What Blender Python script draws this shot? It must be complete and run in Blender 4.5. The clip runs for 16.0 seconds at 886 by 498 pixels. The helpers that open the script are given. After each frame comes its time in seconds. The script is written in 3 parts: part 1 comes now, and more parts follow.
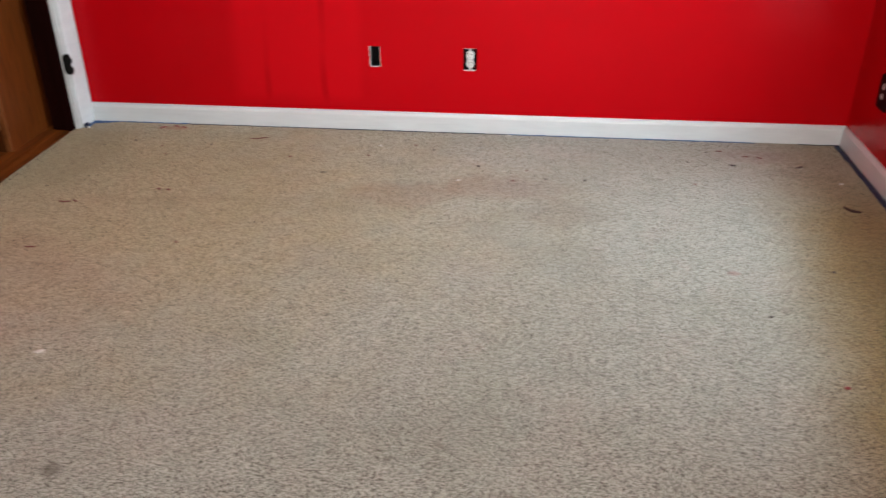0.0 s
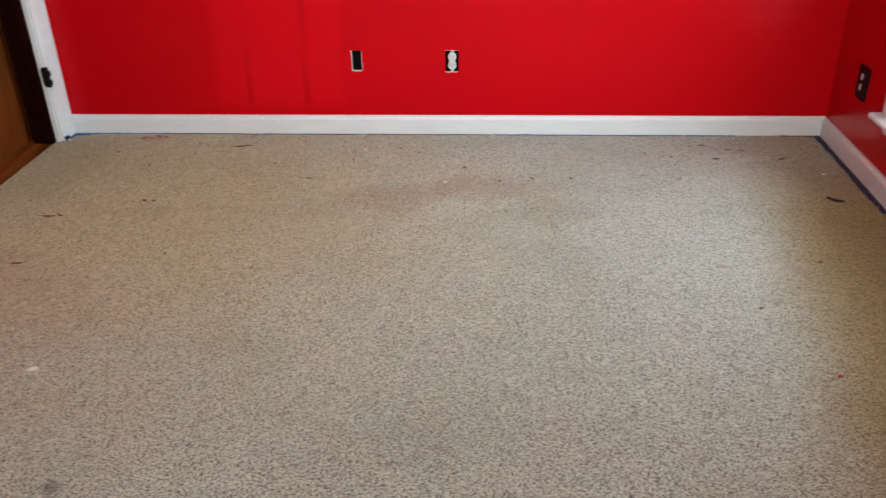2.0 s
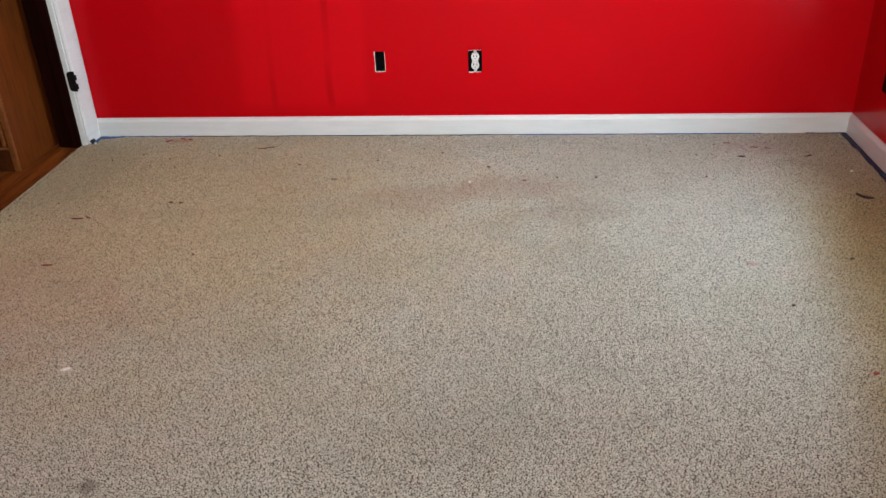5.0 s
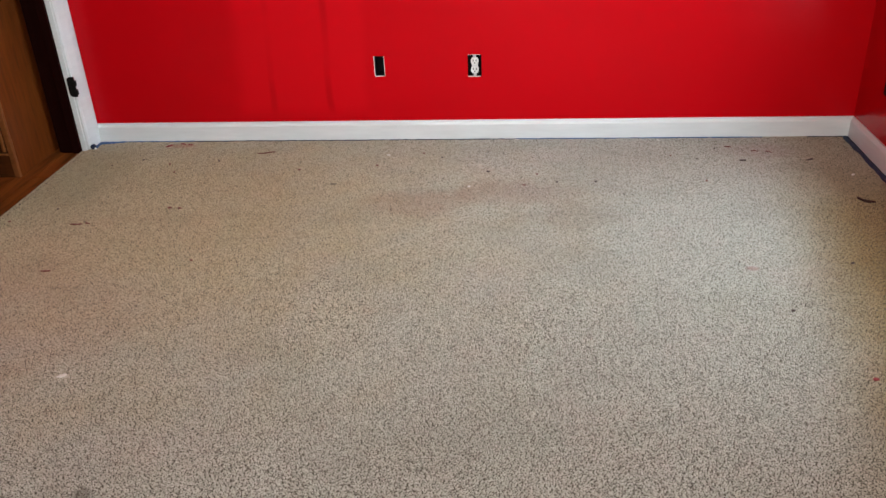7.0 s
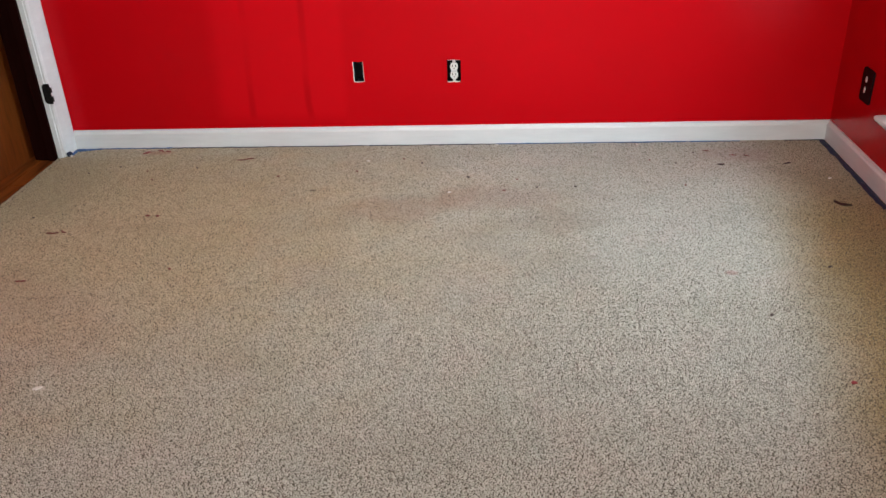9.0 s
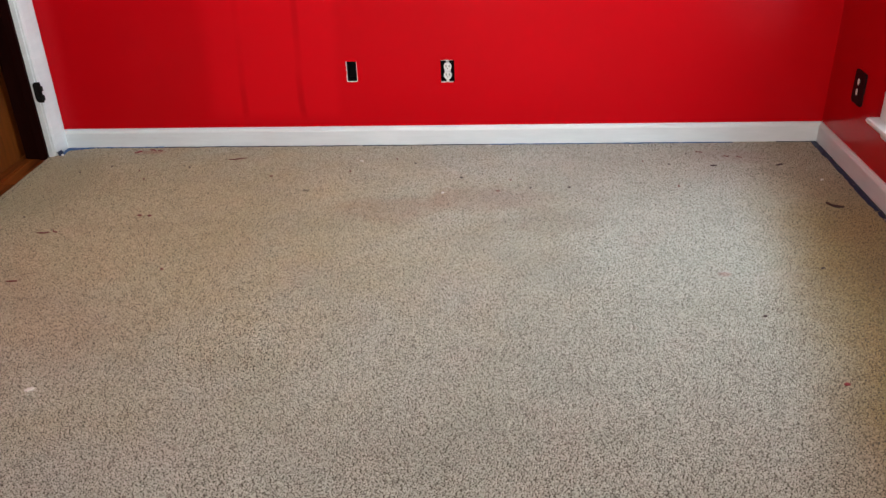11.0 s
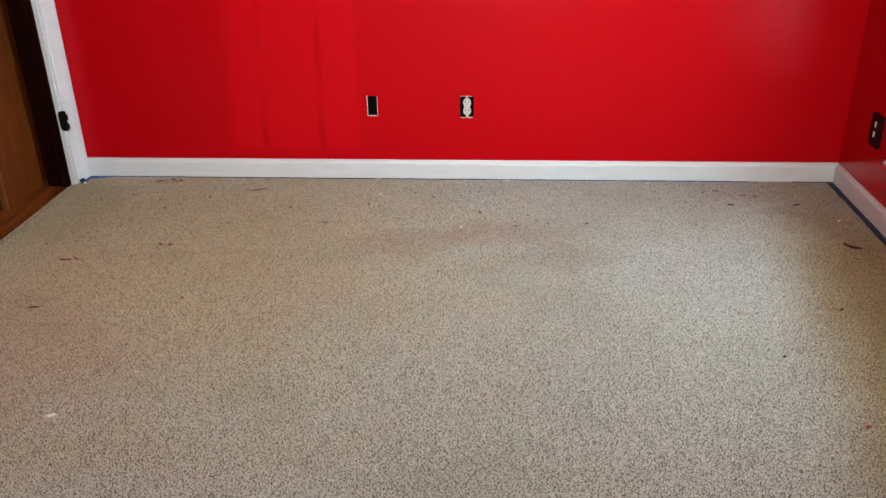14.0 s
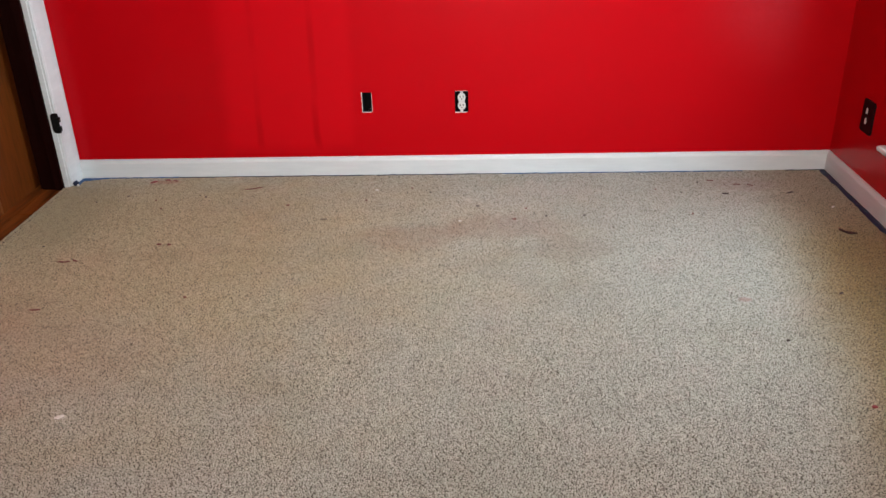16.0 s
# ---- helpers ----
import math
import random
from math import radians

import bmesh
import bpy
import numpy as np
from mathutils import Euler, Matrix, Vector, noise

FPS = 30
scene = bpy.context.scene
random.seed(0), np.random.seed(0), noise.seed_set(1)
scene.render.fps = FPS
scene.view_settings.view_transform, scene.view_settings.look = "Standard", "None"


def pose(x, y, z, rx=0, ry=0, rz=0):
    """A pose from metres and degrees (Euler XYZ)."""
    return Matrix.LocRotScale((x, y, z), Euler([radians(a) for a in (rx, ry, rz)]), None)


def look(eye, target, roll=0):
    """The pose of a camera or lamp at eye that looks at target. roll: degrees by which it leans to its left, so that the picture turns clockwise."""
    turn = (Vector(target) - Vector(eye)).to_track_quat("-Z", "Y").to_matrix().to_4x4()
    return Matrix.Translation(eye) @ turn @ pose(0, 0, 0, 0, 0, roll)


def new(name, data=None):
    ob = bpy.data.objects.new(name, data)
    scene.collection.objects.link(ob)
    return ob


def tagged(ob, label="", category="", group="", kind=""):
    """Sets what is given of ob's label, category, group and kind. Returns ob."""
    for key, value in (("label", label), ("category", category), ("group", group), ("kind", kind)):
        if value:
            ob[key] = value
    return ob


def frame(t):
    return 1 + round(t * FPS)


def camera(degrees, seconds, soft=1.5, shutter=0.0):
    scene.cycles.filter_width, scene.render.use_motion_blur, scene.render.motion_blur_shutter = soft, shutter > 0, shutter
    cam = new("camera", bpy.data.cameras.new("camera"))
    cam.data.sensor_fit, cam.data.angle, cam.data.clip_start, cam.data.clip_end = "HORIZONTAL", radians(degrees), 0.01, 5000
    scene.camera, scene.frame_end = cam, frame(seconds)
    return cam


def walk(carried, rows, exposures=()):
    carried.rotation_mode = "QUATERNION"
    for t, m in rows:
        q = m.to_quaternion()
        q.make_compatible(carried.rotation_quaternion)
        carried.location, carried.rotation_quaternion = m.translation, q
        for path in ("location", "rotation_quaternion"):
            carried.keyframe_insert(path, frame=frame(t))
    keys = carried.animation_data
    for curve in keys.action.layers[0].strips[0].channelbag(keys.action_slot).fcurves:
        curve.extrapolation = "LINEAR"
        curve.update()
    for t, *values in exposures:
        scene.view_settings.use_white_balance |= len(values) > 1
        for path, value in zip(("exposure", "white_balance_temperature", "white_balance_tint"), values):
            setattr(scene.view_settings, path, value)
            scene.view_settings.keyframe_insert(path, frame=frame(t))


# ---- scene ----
cam = camera(55.4, 16.0, soft=1.4, shutter=0.5)
PATH = [
    (0, (1.944, -3.544, 1.33), (1.759, -1.795, 0.378), -0.2),
    (0.5, (1.837, -3.548, 1.331), (1.565, -1.809, 0.382), -1.5),
    (1, (1.8, -3.56, 1.327), (1.529, -1.82, 0.379), -1.8),
    (1.5, (1.832, -3.553, 1.334), (1.607, -1.809, 0.382), -1.7),
    (2, (1.913, -3.547, 1.34), (1.773, -1.794, 0.387), -1.4),
    (2.5, (1.995, -3.533, 1.344), (1.909, -1.778, 0.389), -0.6),
    (3, (2.009, -3.516, 1.338), (1.823, -1.768, 0.383), -0.3),
    (3.5, (1.95, -3.523, 1.334), (1.667, -1.787, 0.381), -1.3),
    (4, (1.878, -3.539, 1.339), (1.606, -1.802, 0.387), -1.5),
    (4.5, (1.847, -3.549, 1.334), (1.64, -1.802, 0.381), -2.7),
    (4.7, (1.859, -3.554, 1.33), (1.686, -1.802, 0.381), -2.3),
    (7, (1.892, -3.54, 1.331), (1.706, -1.784, 0.392), -2.6),
    (7.5, (1.897, -3.544, 1.332), (1.72, -1.786, 0.395), -2.7),
    (8, (1.9, -3.537, 1.334), (1.736, -1.778, 0.397), -2.6),
    (8.5, (1.898, -3.534, 1.342), (1.745, -1.773, 0.406), -2.5),
    (9, (1.896, -3.528, 1.339), (1.753, -1.766, 0.404), -2.4),
    (11.5, (1.884, -3.523, 1.345), (1.769, -1.76, 0.407), -1.8),
    (12, (1.884, -3.531, 1.348), (1.777, -1.765, 0.415), -1.6),
    (12.5, (1.875, -3.534, 1.347), (1.77, -1.764, 0.422), -1.2),
    (13, (1.871, -3.534, 1.344), (1.758, -1.761, 0.426), -1.2),
    (13.5, (1.873, -3.535, 1.348), (1.74, -1.751, 0.453), -1.5),
    (14, (1.847, -3.539, 1.354), (1.708, -1.742, 0.486), -1.1),
    (14.5, (1.808, -3.543, 1.354), (1.668, -1.747, 0.485), -1.2),
    (15, (1.779, -3.558, 1.352), (1.66, -1.76, 0.483), -1.0),
    (15.5, (1.779, -3.562, 1.344), (1.669, -1.763, 0.477), -1.3),
    (16, (1.782, -3.557, 1.341), (1.684, -1.759, 0.471), -1.8),
]
walk(cam, [(t, look(eye, target, roll)) for t, eye, target, roll in PATH])

# ---- world and light ----
world = bpy.data.worlds.new("sky_world")
scene.world = world
world.use_nodes = True
wn = world.node_tree.nodes
sky = wn.new("ShaderNodeTexSky")
sky.sky_type = "NISHITA"
sky.sun_disc = False
sky.sun_elevation, sky.sun_rotation = radians(42), 0.0
world.node_tree.links.new(sky.outputs[0], wn["Background"].inputs[0])
wn["Background"].inputs[1].default_value = 0.14


def area_lamp(name, eye, target, width, height, watts, colour, spread=180):
    data = bpy.data.lights.new(name, "AREA")
    data.shape, data.size, data.size_y = "RECTANGLE", width, height
    data.energy, data.color, data.spread = watts, colour, radians(spread)
    lamp = new(name, data)
    lamp.matrix_world = look(eye, target)
    return lamp


# Sun set due north: lights the added ground outside, enters no opening.
sun = new("sun", bpy.data.lights.new("sun", "SUN"))
sun.data.energy, sun.data.angle, sun.data.color = 4.5, radians(0.53), (1.0, 0.95, 0.88)
sun.matrix_world = look((0, 20, 18), (0, 0, 0))

# Sky's daylight in the east window; fill lamp in an added, unseen south opening.
area_lamp("window_daylight", (3.600, -1.30, 1.17), (0.40, -0.66, 1.45), 1.30, 1.62, 41, (0.76, 0.92, 1.0), 138)
area_lamp("rear_fill", (1.90, -4.86, 1.45), (1.6, -0.2, 0.9), 1.1, 1.25, 47, (1.0, 0.95, 0.87), 110)

# ---- materials ----


class Mat:
    """A small builder of node materials."""

    def __init__(self, name, rough=0.6, metal=0.0, colour=(0.5, 0.5, 0.5), spec=0.5):
        self.m = bpy.data.materials.new(name)
        self.m.use_nodes = True
        self.t = self.m.node_tree
        self.b = self.t.nodes["Principled BSDF"]
        self.b.inputs["Roughness"].default_value = rough
        self.b.inputs["Metallic"].default_value = metal
        self.b.inputs["Base Color"].default_value = (*colour, 1)
        self.b.inputs["Specular IOR Level"].default_value = spec
        self.co = self.t.nodes.new("ShaderNodeTexCoord").outputs["Object"]

    def n(self, kind, **inputs):
        node = self.t.nodes.new(kind)
        for key, value in inputs.items():
            self.put(node.inputs[key.replace("_", " ")], value)
        return node

    def put(self, socket, value):
        if isinstance(value, bpy.types.NodeSocket):
            self.t.links.new(value, socket)
        else:
            socket.default_value = value

    def math(self, op, a, b=0.0, c=0.0):
        node = self.t.nodes.new("ShaderNodeMath")
        node.operation = op
        for socket, value in zip(node.inputs, (a, b, c)):
            self.put(socket, value)
        return node.outputs[0]

    def scaled(self, x, y, z):
        return self.n("ShaderNodeMapping", Vector=self.co, Scale=(x, y, z)).outputs[0]

    def noise(self, scale, detail=3.0, rough=0.5, vector=None):
        return self.n("ShaderNodeTexNoise", Vector=vector or self.co, Scale=scale, Detail=detail, Roughness=rough).outputs["Fac"]

    def voronoi(self, scale, out="Distance", vector=None):
        return self.n("ShaderNodeTexVoronoi", Vector=vector or self.co, Scale=scale).outputs[out]

    def ramp(self, fac, stops):
        node = self.n("ShaderNodeValToRGB", Fac=fac)
        elements = node.color_ramp.elements
        while len(elements) < len(stops):
            elements.new(0.5)
        for e, (p, c) in zip(elements, stops):
            e.position, e.color = p, (*c, 1) if len(c) == 3 else c
        return node.outputs[0]

    def smooth(self, value, a, b):
        node = self.n("ShaderNodeMapRange", Value=value)
        node.interpolation_type = "SMOOTHSTEP"
        node.inputs[1].default_value, node.inputs[2].default_value = a, b
        return node.outputs[0]

    def mix(self, fac, a, b, blend="MIX"):
        node = self.t.nodes.new("ShaderNodeMix")
        node.data_type, node.blend_type = "RGBA", blend
        self.put(node.inputs[0], fac)
        self.put(node.inputs[6], a if isinstance(a, bpy.types.NodeSocket) else (*a, 1))
        self.put(node.inputs[7], b if isinstance(b, bpy.types.NodeSocket) else (*b, 1))
        return node.outputs[2]

    def xyz(self):
        return self.n("ShaderNodeSeparateXYZ", Vector=self.co).outputs

    def colour(self, socket):
        self.put(self.b.inputs["Base Color"], socket)
        return self

    def rough(self, socket):
        self.put(self.b.inputs["Roughness"], socket)
        return self

    def bump(self, height, strength=0.3, distance=0.002):
        node = self.n("ShaderNodeBump", Height=height, Strength=strength, Distance=distance)
        self.put(self.b.inputs["Normal"], node.outputs[0])
        return self


def red_paint():
    m = Mat("red_wall_paint", rough=0.3, spec=0.28)
    m.b.inputs["Specular Tint"].default_value = (1.0, 0.36, 0.42, 1)
    x, y, z = m.xyz()
    wob = m.math("MULTIPLY", m.math("SUBTRACT", m.noise(2.2, 2.0), 0.5), 0.05)
    xw = m.math("ADD", x, wob)
    # A paler red patch on the north wall, with two darker vertical lines.
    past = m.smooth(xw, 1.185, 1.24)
    pale_patch = m.math("MULTIPLY", m.smooth(xw, 0.61, 0.70), m.math("SUBTRACT", 1.0, m.math("MULTIPLY", past, 0.75)))
    pale_patch = m.math("MULTIPLY", pale_patch, m.math("MAXIMUM", m.smooth(z, 0.09, 0.17), past))
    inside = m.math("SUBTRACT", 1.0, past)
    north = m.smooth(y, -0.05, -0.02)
    pale_patch = m.math("MULTIPLY", pale_patch, north)
    dark_lines = None
    for line_x in (0.803, 1.052):
        d = m.math("ABSOLUTE", m.math("SUBTRACT", xw, line_x))
        line = m.math("SUBTRACT", 1.0, m.smooth(d, 0.004, 0.022))
        dark_lines = line if dark_lines is None else m.math("ADD", dark_lines, line)
    dark_lines = m.math("MULTIPLY", m.math("MULTIPLY", dark_lines, m.math("MULTIPLY", pale_patch, inside)), m.smooth(m.noise(3.0, 2.0), 0.3, 0.7))
    cloud = m.noise(1.6, 4.0, 0.6)
    base = m.ramp(cloud, [(0.25, (0.40, 0.0014, 0.0042)), (0.75, (0.455, 0.0019, 0.0055))])
    fine = m.mix(m.math("MULTIPLY", m.noise(55.0, 3.0), 0.12), base, (0.38, 0.0015, 0.004))
    patched = m.mix(m.math("MULTIPLY", pale_patch, 0.85), fine, (0.53, 0.0030, 0.0075))
    m.colour(m.mix(m.math("MULTIPLY", dark_lines, 0.8), patched, (0.36, 0.0015, 0.004)))
    m.rough(m.math("ADD", 0.21, m.math("MULTIPLY", m.noise(9.0, 3.0), 0.08)))
    stipple = m.math("ADD", m.noise(260.0, 2.0), m.math("MULTIPLY", m.noise(14.0, 2.0), 0.8))
    return m.bump(stipple, 0.12, 0.0012).m


def white_trim():
    m = Mat("white_trim_paint", rough=0.35, spec=0.45)
    drag = m.noise(6.0, 4.0, 0.6, m.scaled(1.0, 1.0, 6.0))
    base = m.ramp(drag, [(0.3, (0.57, 0.603, 0.612)), (0.7, (0.64, 0.672, 0.678))])
    scuff = m.smooth(m.noise(23.0, 4.0, 0.7), 0.66, 0.78)
    m.colour(m.mix(m.math("MULTIPLY", scuff, 0.4), base, (0.52, 0.50, 0.47)))
    m.rough(m.math("ADD", 0.28, m.math("MULTIPLY", m.noise(30.0), 0.2)))
    return m.bump(m.noise(90.0, 3.0, 0.5, m.scaled(1.0, 1.0, 4.0)), 0.12, 0.001).m


def carpet_pile():
    """Flecked yarn, one tone a loop, under soiling, stains, painted light and shade."""
    m = Mat("berber_carpet_tuft", rough=0.95, spec=0.1)
    m.b.inputs["Sheen Weight"].default_value = 0.2
    m.b.inputs["Sheen Roughness"].default_value = 0.45
    m.b.inputs["Sheen Tint"].default_value = (1.0, 0.92, 0.80, 1)
    tone = m.n("ShaderNodeNewGeometry").outputs["Random Per Island"]
    fleck = m.ramp(tone, [(0.0, (0.18, 0.176, 0.151)), (0.10, (0.32, 0.314, 0.272)), (0.30, (0.44, 0.432, 0.377)),
                          (0.75, (0.52, 0.511, 0.449)), (1.0, (0.62, 0.610, 0.544))])
    ply = m.mix(m.math("MULTIPLY", m.smooth(m.noise(420.0, 2.0, 0.6), 0.50, 0.70), 0.35), fleck, (0.24, 0.23, 0.195))
    clump = m.mix(m.math("MULTIPLY", m.smooth(m.noise(60.0, 3.0, 0.65), 0.54, 0.72), 0.16), ply, (0.22, 0.208, 0.165))
    broad = m.mix(m.math("MULTIPLY", m.smooth(m.noise(1.3, 3.0), 0.42, 0.7), 0.16), clump, (0.31, 0.265, 0.19))
    # Soiling of the pile: rosy and greenish drifts a few hands wide.
    broad = m.mix(m.math("MULTIPLY", m.smooth(m.noise(3.1, 4.0, 0.6), 0.52, 0.70), 0.14), broad, (0.50, 0.37, 0.33))
    broad = m.mix(m.math("MULTIPLY", m.smooth(m.noise(2.3, 4.0, 0.6, m.scaled(1.3, 0.9, 1.0)), 0.53, 0.70), 0.16), broad, (0.40, 0.42, 0.33))
    # Flattened, dulled drifts where feet and furniture have pressed the pile.
    broad = m.mix(m.math("MULTIPLY", m.smooth(m.noise(2.0, 4.0, 0.65, m.scaled(0.9, 1.6, 1.0)), 0.50, 0.66), 0.20), broad, (0.27, 0.262, 0.225))
    x, y, z = m.xyz()

    def blot(cx, cy, rx, ry, core=0.45, ragged=0.9):
        dx = m.math("DIVIDE", m.math("SUBTRACT", x, cx), rx)
        dy = m.math("DIVIDE", m.math("SUBTRACT", y, cy), ry)
        r = m.math("SQRT", m.math("ADD", m.math("MULTIPLY", dx, dx), m.math("MULTIPLY", dy, dy)))
        r = m.math("ADD", r, m.math("MULTIPLY", m.math("SUBTRACT", m.noise(5.0, 3.0), 0.5), ragged))
        return m.math("SUBTRACT", 1.0, m.smooth(r, core, 1.05))

    col = broad
    # Traffic soil by the doorway, with warm light off the red walls painted in.
    col = m.mix(m.math("MULTIPLY", blot(0.30, -0.80, 2.05, 1.60, 0.20, 0.5), 0.92), col, (1.0, 0.83, 0.585), "MULTIPLY")
    # Shade below the window sill, painted as a yellow-brown strip of carpet.
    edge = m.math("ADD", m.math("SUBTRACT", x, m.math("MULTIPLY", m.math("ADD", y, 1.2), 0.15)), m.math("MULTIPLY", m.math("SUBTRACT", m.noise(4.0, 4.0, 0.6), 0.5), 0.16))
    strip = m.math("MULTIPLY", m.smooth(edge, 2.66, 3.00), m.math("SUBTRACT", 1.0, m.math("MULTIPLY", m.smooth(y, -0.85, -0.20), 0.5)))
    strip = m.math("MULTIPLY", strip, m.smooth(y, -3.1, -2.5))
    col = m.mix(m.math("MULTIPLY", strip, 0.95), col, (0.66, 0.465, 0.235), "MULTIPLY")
    for cx, cy, rx, ry, amount, tint in (
        (1.49, -0.675, 0.26, 0.14, 0.24, (0.30, 0.155, 0.115)),
        (1.85, -0.590, 0.28, 0.15, 0.26, (0.30, 0.150, 0.115)),
        (2.07, -0.785, 0.24, 0.12, 0.22, (0.20, 0.130, 0.090)),
        (0.40, -1.50, 0.50, 0.40, 0.16, (0.42, 0.26, 0.23)),
        (2.612, -1.167, 0.030, 0.020, 0.35, (0.42, 0.15, 0.15)),
        (0.92, -2.215, 0.030, 0.034, 0.52, (0.07, 0.060, 0.045)),
        (1.141, -0.502, 0.018, 0.014, 0.75, (0.05, 0.040, 0.030)),
        (0.35, -0.07, 0.09, 0.03, 0.35, (0.35, 0.08, 0.070)),
        (2.86, -0.17, 0.20, 0.10, 0.25, (0.36, 0.22, 0.21)),
        (0.05, -0.45, 0.25, 0.45, 0.30, (0.31, 0.27, 0.165)),
        (0.661, -1.786, 0.026, 0.018, 0.40, (0.68, 0.64, 0.57)),
    ):
        col = m.mix(m.math("MULTIPLY", blot(cx, cy, rx, ry), amount), col, tint)
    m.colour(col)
    return m.bump(m.noise(900.0, 2.0), 0.5, 0.001).m


def oak(name, dark, light, axis, rough=0.42, spec=0.4, figure=0.0):
    m = Mat(name, rough=rough, spec=spec)
    stretch = {"x": (1.5, 22, 22), "y": (22, 1.5, 22), "z": (22, 22, 1.5)}[axis]
    rnd = m.n("ShaderNodeObjectInfo").outputs["Random"]
    shift = m.n("ShaderNodeMapping", Vector=m.co, Scale=stretch)
    m.put(shift.inputs["Location"], m.n("ShaderNodeCombineXYZ", X=m.math("MULTIPLY", rnd, 37.0), Y=m.math("MULTIPLY", rnd, 11.0), Z=m.math("MULTIPLY", rnd, 23.0)).outputs[0])
    grain = m.noise(1.6, 5.0, 0.62, shift.outputs[0])
    pores = m.noise(9.0, 2.0, 0.5, shift.outputs[0])
    col = m.ramp(grain, [(0.3, dark), (0.62, light)])
    col = m.mix(m.math("MULTIPLY", m.smooth(pores, 0.56, 0.72), 0.5), col, tuple(c * 0.45 for c in dark))
    if figure:
        # Cathedral streaks: long dark flames with a paler edge.
        warp = m.math("MULTIPLY", m.noise(2.6, 3.0, 0.6), 9.0)
        flame = m.noise(1.0, 3.0, 0.6, m.scaled(8.0, 8.0, 1.7))
        rings = m.math("SINE", m.math("ADD", m.math("MULTIPLY", flame, 20.0), m.math("MULTIPLY", warp, 0.3)))
        col = m.mix(m.math("MULTIPLY", m.smooth(rings, 0.35, 0.95), figure), col, tuple(c * 0.42 for c in dark))
        col = m.mix(m.math("MULTIPLY", m.smooth(rings, -0.5, -0.98), figure * 0.5), col, tuple(min(1.0, c * 1.35) for c in light))
    shade = m.mix(m.math("MULTIPLY", rnd, 0.45), col, tuple(c * 0.8 for c in dark))
    m.colour(shade)
    return m.bump(m.math("ADD", grain, m.math("MULTIPLY", pores, 0.5)), 0.15, 0.0015).m


def plain(name, colour, rough=0.5, metal=0.0, vary=0.2, scale=40.0, spec=0.5, relief=0.1):
    m = Mat(name, rough=rough, metal=metal, spec=spec)
    f = m.noise(scale, 4.0, 0.6)
    m.colour(m.ramp(f, [(0.3, tuple(c * (1 - vary) for c in colour)), (0.7, tuple(min(1, c * (1 + vary)) for c in colour))]))
    return m.bump(m.noise(scale * 4, 2.0), relief, 0.0008).m


def tape_mat(name, colour):
    m = Mat(name, rough=0.55, spec=0.3)
    x, y, z = m.xyz()
    base = m.ramp(m.noise(60.0, 3.0), [(0.3, tuple(c * 0.75 for c in colour)), (0.7, tuple(c * 1.2 for c in colour))])
    smear = m.smooth(m.noise(16.0, 4.0, 0.7), 0.60, 0.68)
    m.colour(m.mix(m.math("MULTIPLY", smear, 0.75), base, (0.55, 0.56, 0.58)))
    return m.bump(m.noise(140.0, 2.0), 0.4, 0.0015).m


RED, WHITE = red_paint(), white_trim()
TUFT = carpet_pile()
BACKING = plain("woven_carpet_backing", (0.09, 0.077, 0.058), 0.95, vary=0.35, scale=300.0, spec=0.1, relief=0.6)
CEIL = plain("ceiling_paint", (0.78, 0.77, 0.75), 0.9, vary=0.04, scale=8.0)
OAK_SIDE = oak("oak_side_veneer", (0.082, 0.019, 0.003), (0.155, 0.038, 0.006), "z", spec=0.2, figure=0.5)
# Same oak made darker: the shade on the dresser's front is in the colour.
OAK_SHADED = oak("oak_shaded", (0.055, 0.014, 0.003), (0.09, 0.025, 0.005), "x", spec=0.25, figure=0.2)
# Same oak made lighter: light caught by the lips is in the colour.
OAK_LIGHTENED = oak("oak_lightened_edge", (0.15, 0.045, 0.011), (0.23, 0.077, 0.021), "x", spec=0.3)
PLANK = oak("orange_floor_plank", (0.070, 0.016, 0.003), (0.38, 0.108, 0.018), "y", rough=0.4, spec=0.25)
DARKWOOD = oak("dark_stained_jamb", (0.008, 0.0012, 0.0009), (0.013, 0.0020, 0.0014), "z", rough=0.6, spec=0.04)
DARKWALL = oak("dark_hall_panelling", (0.045, 0.022, 0.014), (0.075, 0.038, 0.022), "z", rough=0.6)
BLACK = plain("black_iron", (0.004, 0.004, 0.004), 0.6, vary=0.3, spec=0.2)
BOXBLACK = plain("black_box_plastic", (0.0035, 0.0035, 0.004), 0.9, vary=0.3, spec=0.1)
PLATEBLACK = plain("black_cover_plastic", (0.005, 0.003, 0.004), 0.5, vary=0.3, spec=0.12)
DEVICE = plain("white_outlet_plastic", (0.62, 0.62, 0.60), 0.3, vary=0.04)
SLOT = plain("slot_shadow", (0.01, 0.01, 0.01), 0.8)
STEEL = plain("zinc_strap", (0.55, 0.55, 0.56), 0.35, 1.0, vary=0.15)
GYPSUM = plain("raw_plasterboard_edge", (0.62, 0.58, 0.54), 0.9, vary=0.25, scale=120.0, relief=0.6)
BLUE = tape_mat("blue_masking_tape", (0.035, 0.11, 0.27))
NAVY = tape_mat("paint_stained_blue_tape", (0.014, 0.027, 0.066))
GREEN = tape_mat("green_masking_tape", (0.055, 0.10, 0.035))
BRONZE = plain("taupe_vent_enamel", (0.12, 0.100, 0.062), 0.5, 0.0, vary=0.15)
SLAT = plain("dark_vent_slat", (0.016, 0.009, 0.0065), 0.6, 0.0, vary=0.2, spec=0.1)
DUCT = plain("duct_darkness", (0.003, 0.0025, 0.0025), 0.9, spec=0.1)
